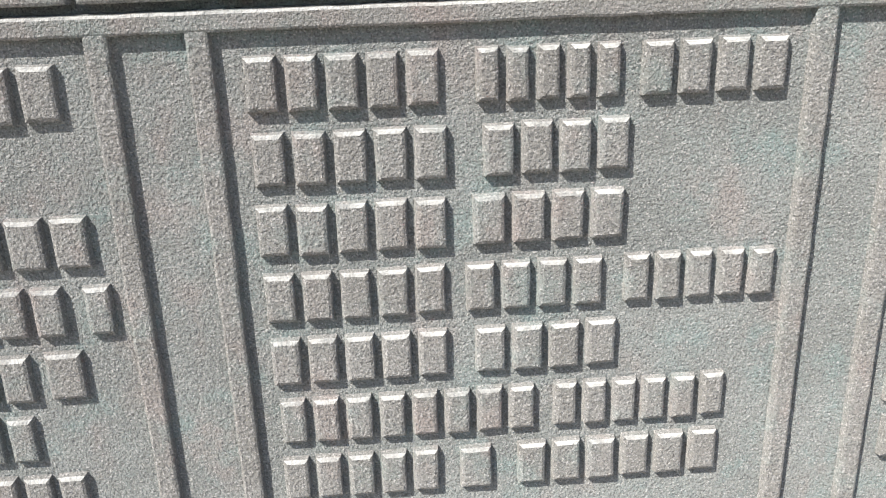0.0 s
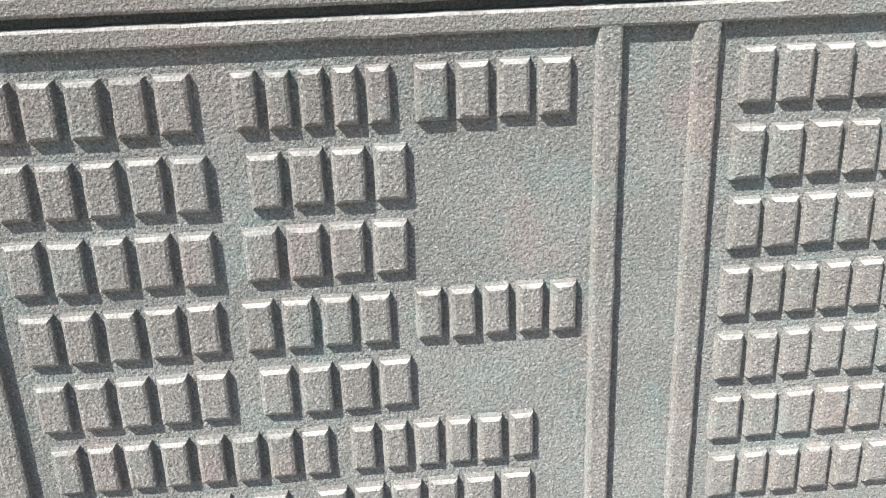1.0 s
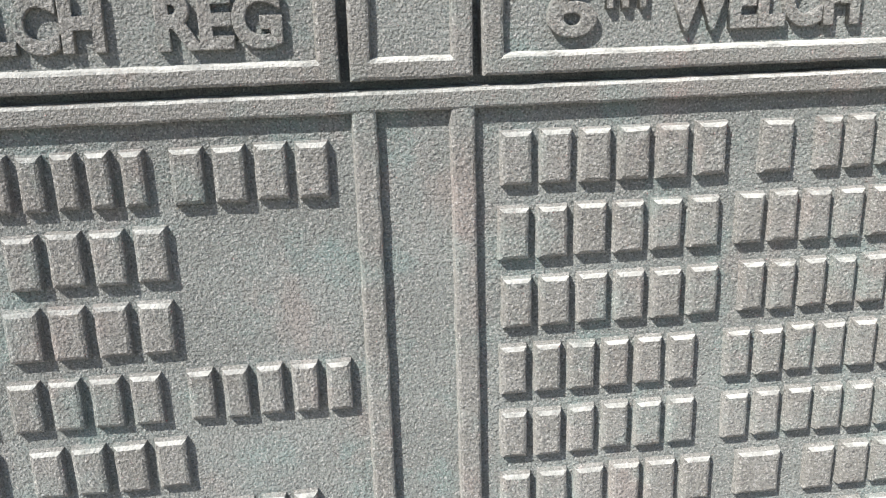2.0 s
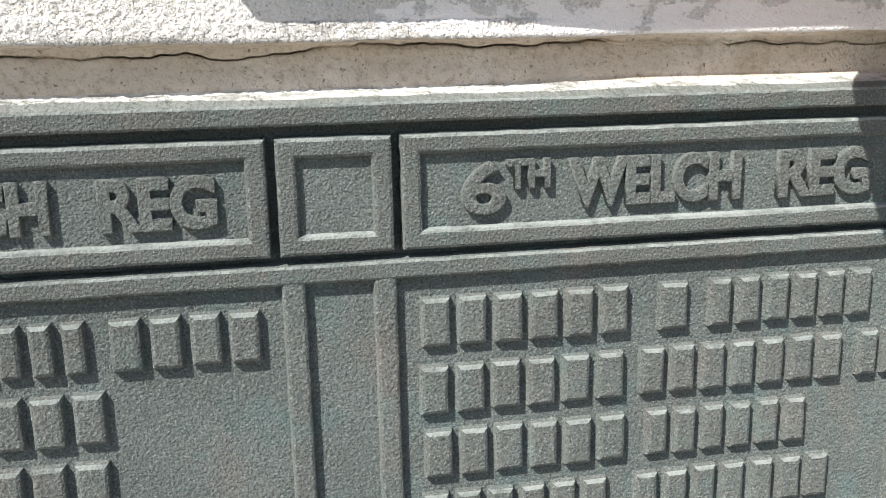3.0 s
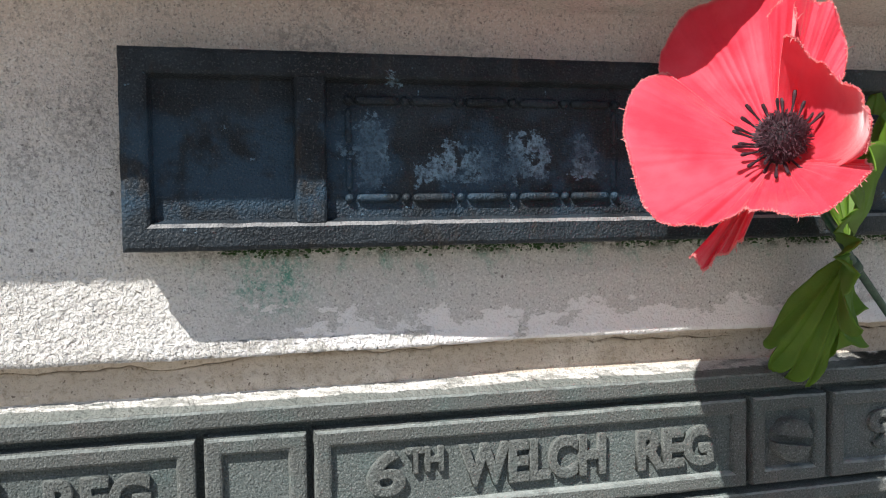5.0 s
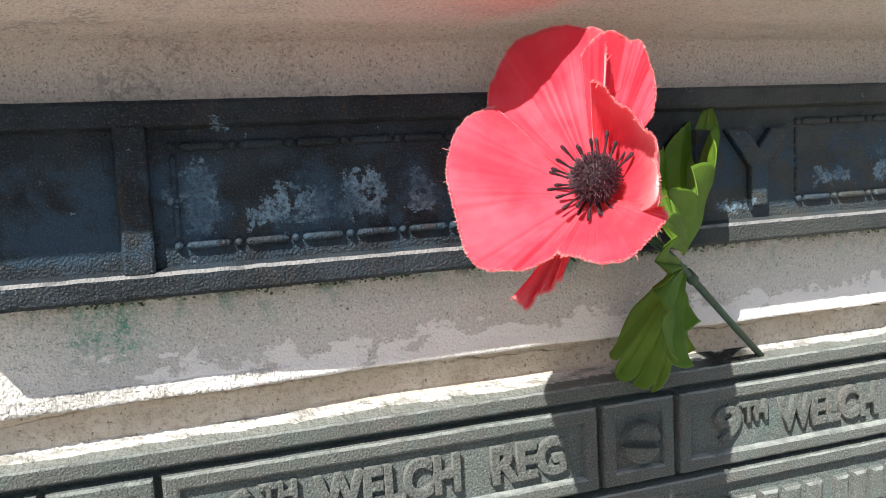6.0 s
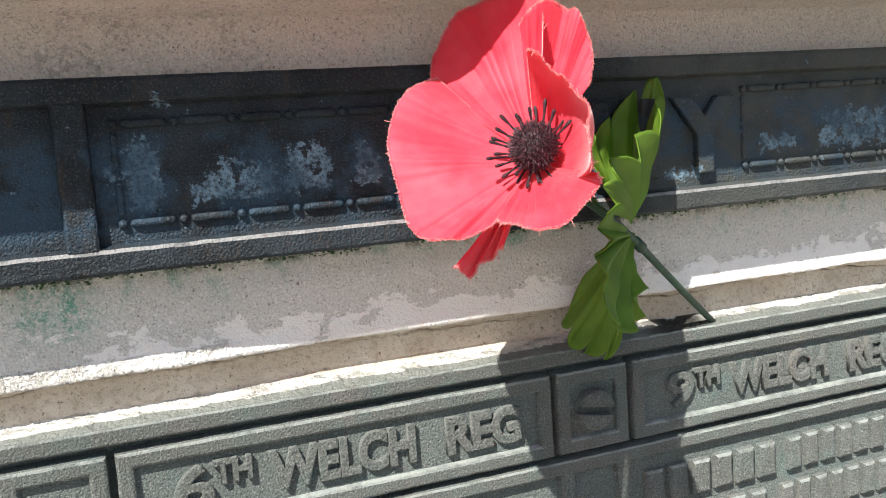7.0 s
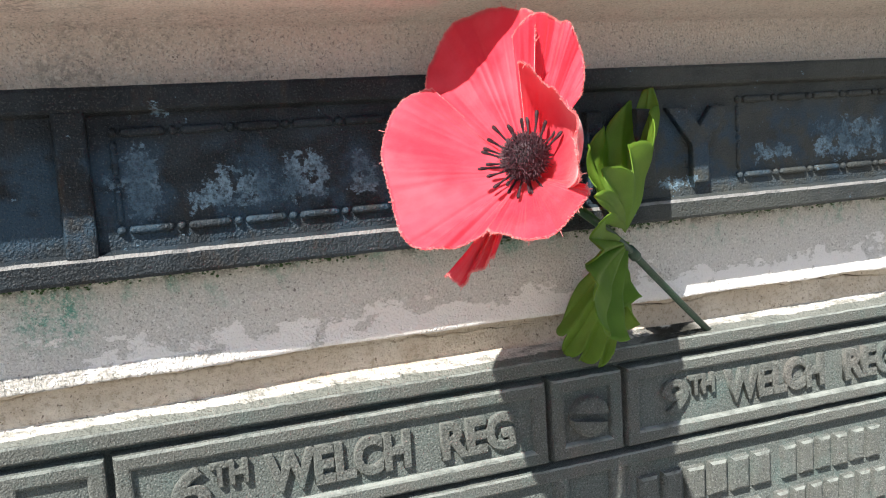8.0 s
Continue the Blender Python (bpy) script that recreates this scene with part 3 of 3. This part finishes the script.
# moss along the foot of the upper plaque
bm = bmesh.new()
rng = random.Random(9)
for i in range(2600):
    x = rng.uniform(0.19, 0.70)
    if wobble(x * 30, 2, 2) < -0.22 + rng.uniform(-0.1, 0.30):
        continue
    r = rng.uniform(0.0002, 0.00055)
    m = Matrix.Translation((x, 0.3622 - rng.uniform(0, 0.003), 1.4770 - abs(rng.gauss(0, 0.0017)))) @ Matrix.Diagonal((r * rng.uniform(1, 2.2), r, r * rng.uniform(0.7, 1.4), 1))
    bmesh.ops.create_icosphere(bm, subdivisions=1, radius=1.0, matrix=m)
tagged(new("moss", mesh_of("moss", bm, MOSS)), "dark green moss in the joint below the upper plaque", "moss", kind="stuff")

# ---- artificial poppy tucked behind the lower plaque's top edge ----
C = Vector((0.3781, 0.2782, 1.5085))
W = Vector((-0.42, -0.76, 0.48)).normalized()
U = Vector((0, 0, 1)).cross(W).normalized()
V = W.cross(U)
FOOT = Vector((0.5215, 0.3640, 1.4145))
poppy = thing("artificial_poppy", FOOT, "red cloth poppy with frayed petals stuck in the mortar joint", "flower")


def at_flower(u, v, w):
    return C + U * u + V * v + W * w


def glide(keys, q):
    """A smooth run through rows of numbers, with q from 0 to the last row's index."""
    i = min(int(q), len(keys) - 2)
    f = q - i
    p = [keys[max(0, min(len(keys) - 1, i + d))] for d in (-1, 0, 1, 2)]
    return [b + 0.5 * f * (c - a + f * (2 * a - 5 * b + 4 * c - d + f * (3 * (b - c) + d - a))) for a, b, c, d in zip(*p)]


def petal(name, keys, ruffle, seed, label=""):
    """A cloth petal: a fan of ribs, each with its angle round the flower, its length, the angle at which it
    leaves the flower's plane and by how much it bends forward as it goes out."""
    ns, nq = 28, 110
    rows = [[] for _ in range(ns + 1)]
    for j in range(nq + 1):
        q = j / nq
        turned, length, rise, bend = glide(keys, q * (len(keys) - 1))
        full = length * (1 + 0.010 * wobble(q * 9, seed, 3) + 0.006 * wobble(q * 34, seed, 8))
        rad, h = 0.004, 0.0
        for i in range(ns + 1):
            s = i / ns
            ang = radians(turned + 2.5 * s * (1 - s) * wobble(q * 4, s * 2, seed))
            lift = ruffle * s ** 3 * (math.sin(13 * q + seed) + 0.6 * wobble(q * 11, s, seed + 5))
            lift += 0.0070 * s ** 0.8 * (1 - 0.35 * s) * wobble(q * 5.5, s * 0.8, seed + 11)
            lift += 0.0011 * s ** 0.7 * (abs(wobble(q * 17, s * 0.5, seed + 31)) - abs(wobble(q * 29, s * 0.6, seed + 37)))
            lift += 0.0040 * s * (1 - s) * wobble(q * 4, s * 4, seed + 41)
            rows[i].append(at_flower(rad * math.cos(ang), rad * math.sin(ang), h + lift))
            phi = radians(rise + bend * s + 14 * s * (1 - s) * wobble(q * 3.1, s * 2.2, seed + 20))
            rad += math.cos(phi) * full / ns
            h += math.sin(phi) * full / ns
    ob = part(name, sheet(rows), RED, poppy, label, True)
    so = ob.modifiers.new("cloth", "SOLIDIFY")
    so.thickness, so.offset = 0.00025, 0
    # frayed threads on the cut edge
    bm = bmesh.new()
    r = random.Random(int(seed * 10))
    rim = rows[-1]
    for j in range(len(rim) - 1):
        for _ in range(5):
            f = r.random()
            p = rim[j].lerp(rim[j + 1], f)
            out = (p - rows[-3][j]).normalized()
            way = (out * r.uniform(0.2, 1.0) + U * r.uniform(-0.7, 0.7) + V * r.uniform(-0.7, 0.7) + W * r.uniform(-0.7, 0.7)).normalized()
            ln = r.uniform(0.0004, 0.0010) if r.random() > 0.010 else r.uniform(0.0016, 0.0032)
            p0 = p - out * 0.0004
            mid = p0 + way * ln * 0.5 + V * r.uniform(-0.0003, 0.0003)
            tube(bm, [p0, mid, p0 + way * ln], [0.00016, 0.00014, 0.00008], 3)
    part("frayed_edge", bm, FRAY, ob, "pale frayed threads")
    return ob


petal("petal", [(136, 0.0520, -10, 0), (121.5, 0.0690, -12, 2), (109.4, 0.0750, -9, 4), (98.0, 0.0685, -4, 8), (87, 0.0574, 6, 14), (82, 0.0440, 18, 40)], 0.0012, 2.7)
petal("petal", [(94, 0.0460, 20, 10), (81, 0.0535, 20, 6), (72.0, 0.0517, 22, 0), (60.1, 0.0425, 24, -5), (46, 0.0280, 28, 0)], 0.0010, 5.3)
petal("petal", [(245.4, 0.0290, 22, 0), (232.0, 0.0395, 16, 0), (216.7, 0.0490, 18, -6), (191.5, 0.0465, 13, -6), (170.5, 0.0500, 12, -6), (146.3, 0.0528, -1, 0), (131, 0.0535, -11, 2)], 0.0012, 1.3)
petal("petal", [(91, 0.0403, 22, 70), (75.7, 0.0369, 24, 74), (57.5, 0.0371, 26, 78), (20, 0.0385, 29, 80), (-31.8, 0.0520, 34, 74), (-51, 0.0590, 33, 64), (-52, 0.0460, 34, 44)], 0.0008, 6.1)
petal("petal", [(-46.2, 0.0395, 50, 0), (-53.2, 0.0455, 48, 0), (-68.7, 0.0427, 44, -4), (-87.0, 0.0411, 40, -6), (-101.4, 0.0354, 36, -6), (-114.1, 0.0314, 30, -4)], 0.0009, 4.4)
petal("petal", [(-112, 0.0300, -5, -6), (-119.0, 0.0360, -4, -16), (-121.9, 0.0431, -4, -10), (-127.8, 0.0450, -4, 8)], 0.0022, 8.2, "torn narrow red petal hanging down")

# centre: domed button with bristles, ring of stamens
bm = bmesh.new()
bmesh.ops.create_icosphere(bm, subdivisions=3, radius=1.0)
for v in bm.verts:
    d = v.co.normalized()
    v.co = at_flower(*(d * 0.0078 * (1 + 0.04 * wobble(*(d * 6)))) + Vector((0, 0, 0.010)))
button = part("flower_centre", bm, BLACK, poppy, "black bristly flower centre", True)
bm = bmesh.new()
rng = random.Random(3)
for i in range(900):
    z = rng.uniform(-0.1, 1)
    a = rng.uniform(0, math.tau)
    d = Vector((math.sqrt(1 - z * z) * math.cos(a), math.sqrt(1 - z * z) * math.sin(a), z))
    t = Vector((rng.uniform(-1, 1), rng.uniform(-1, 1), rng.uniform(-0.4, 0.6))) * 0.8
    p = d * 0.0074
    tip = p + (d + t).normalized() * rng.uniform(0.0014, 0.0030)
    o = Vector((0, 0, 0.010))
    tube(bm, [at_flower(*(p + o)), at_flower(*(tip + o))], [0.00020, 0.00012], 3)
part("bristles", bm, PLUM, button)
for i in range(22):
    a = radians(28 + 264 * i / 21) + rng.uniform(-0.07, 0.07)
    ln = rng.uniform(0.0135, 0.0178)
    hh = rng.uniform(0.004, 0.009)
    lean = rng.uniform(-0.05, 0.25)
    bm = bmesh.new()
    pts = [at_flower(0.007 * math.cos(a), 0.007 * math.sin(a), 0.005)]
    for f in (0.4, 0.75, 0.94, 1.0):
        pts.append(at_flower(ln * f * math.cos(a + lean * f), ln * f * math.sin(a + lean * f), 0.005 + hh * f ** 1.3))
    tube(bm, pts, [0.0004, 0.0004, 0.00042, 0.00075, 0.0005], 6)
    part("stamen", bm, BLACK, poppy)

# stem with a collar where the leaves spring
JOINT = Vector((0.4570, 0.3350, 1.4650))
BACK = Vector((0.4080, 0.2960, 1.4915))
bm = bmesh.new()
tube(bm, [FOOT - Vector((-0.004, -0.003, 0.004)), FOOT.lerp(JOINT, 0.5) + Vector((0, 0, -0.001)), JOINT, JOINT.lerp(BACK, 0.5) + Vector((0, 0, 0.001)), BACK, C - W * 0.002], [0.0017, 0.0017, 0.0018, 0.0018, 0.0019, 0.004], 12)
stem = part("stem", bm, STEM, poppy, smooth=True)
bm = bmesh.new()
away = (FOOT - JOINT).normalized()
tube(bm, [JOINT - away * 0.004, JOINT - away * 0.003, JOINT + away * 0.004, JOINT + away * 0.0055], [0.0016, 0.0026, 0.0027, 0.0018], 12)
part("collar", bm, STEM, stem, smooth=True)


def leaf(name, base, tips, cup, notch, seed, label=""):
    """A cloth leaf creased into cupped lobes: a fan that folds back on itself, one lobe to each tip; tips in millimetres from the base."""
    base = Vector(base)
    ns, per = 26, 16
    count = (len(tips) - 1) * per
    mean = [Vector(glide(tips, k / per)) for k in range(count + 1)]
    rows = []
    for i in range(ns + 1):
        s = i / ns
        row = []
        for k in range(count + 1):
            off = 2 * abs(k / per - round(k / per))
            side = (mean[min(count, k + 2)] - mean[max(0, k - 2)]).normalized()
            front = mean[k].cross(side).normalized()
            reach = (1 - notch * (1 - math.sqrt(max(0.0, 1 - 0.96 * off ** 2.2)))) * (1 + 0.012 * wobble(k * 0.9, seed, 6) * s ** 6)
            crease = cup * s ** 0.8 * (off ** 1.6 - 0.35) * (0.7 + 0.6 * wobble(k * 0.05, seed, 2))
            vein = 0.0004 * s * max(0.0, 1 - off * 5)
            bow = 0.0030 * math.sin(math.pi * s) * (0.6 + wobble(k * 0.045, s * 1.2, seed + 4)) + 0.0022 * s * wobble(k * 0.09, s * 4, seed + 9)
            curl = -0.0030 * s ** 7 * (1 - off)
            row.append(base + mean[k] * (0.001 * s * reach) + front * (crease - vein + bow + curl))
        rows.append(row)
    ob = part(name, sheet(rows), GREEN, poppy, label, True)
    so = ob.modifiers.new("cloth", "SOLIDIFY")
    so.thickness, so.offset = 0.00045, 0
    return ob


leaf("leaf", (0.455, 0.334, 1.470), [(-13, 16, -14), (-29, 20, -39), (-25, 20, -54), (-15, 20, -60), (-5, 19, -64), (0, 16, -54), (3, 8, -41), (-7, -12, -23),
                                     (-34, -42, -33), (-58, -68, -22), (-67, -78, -2), (-60, -68, 8), (-47, -50, 17)], 0.0062, 0.17, 1.0, "green leaf folded into a cup of hanging lobes")
leaf("leaf", (0.452, 0.332, 1.475), [(-15, 2, 22), (-18, 3, 39), (-9, 6, 47), (7, 11, 57), (26, 13, 68), (17, -4, 52), (-8, -27, 38), (-33, -46, 30), (-46, -58, 22), (-34, -44, 11)],
     0.0056, 0.16, 3.0, "upright green leaf with folded rounded lobes")
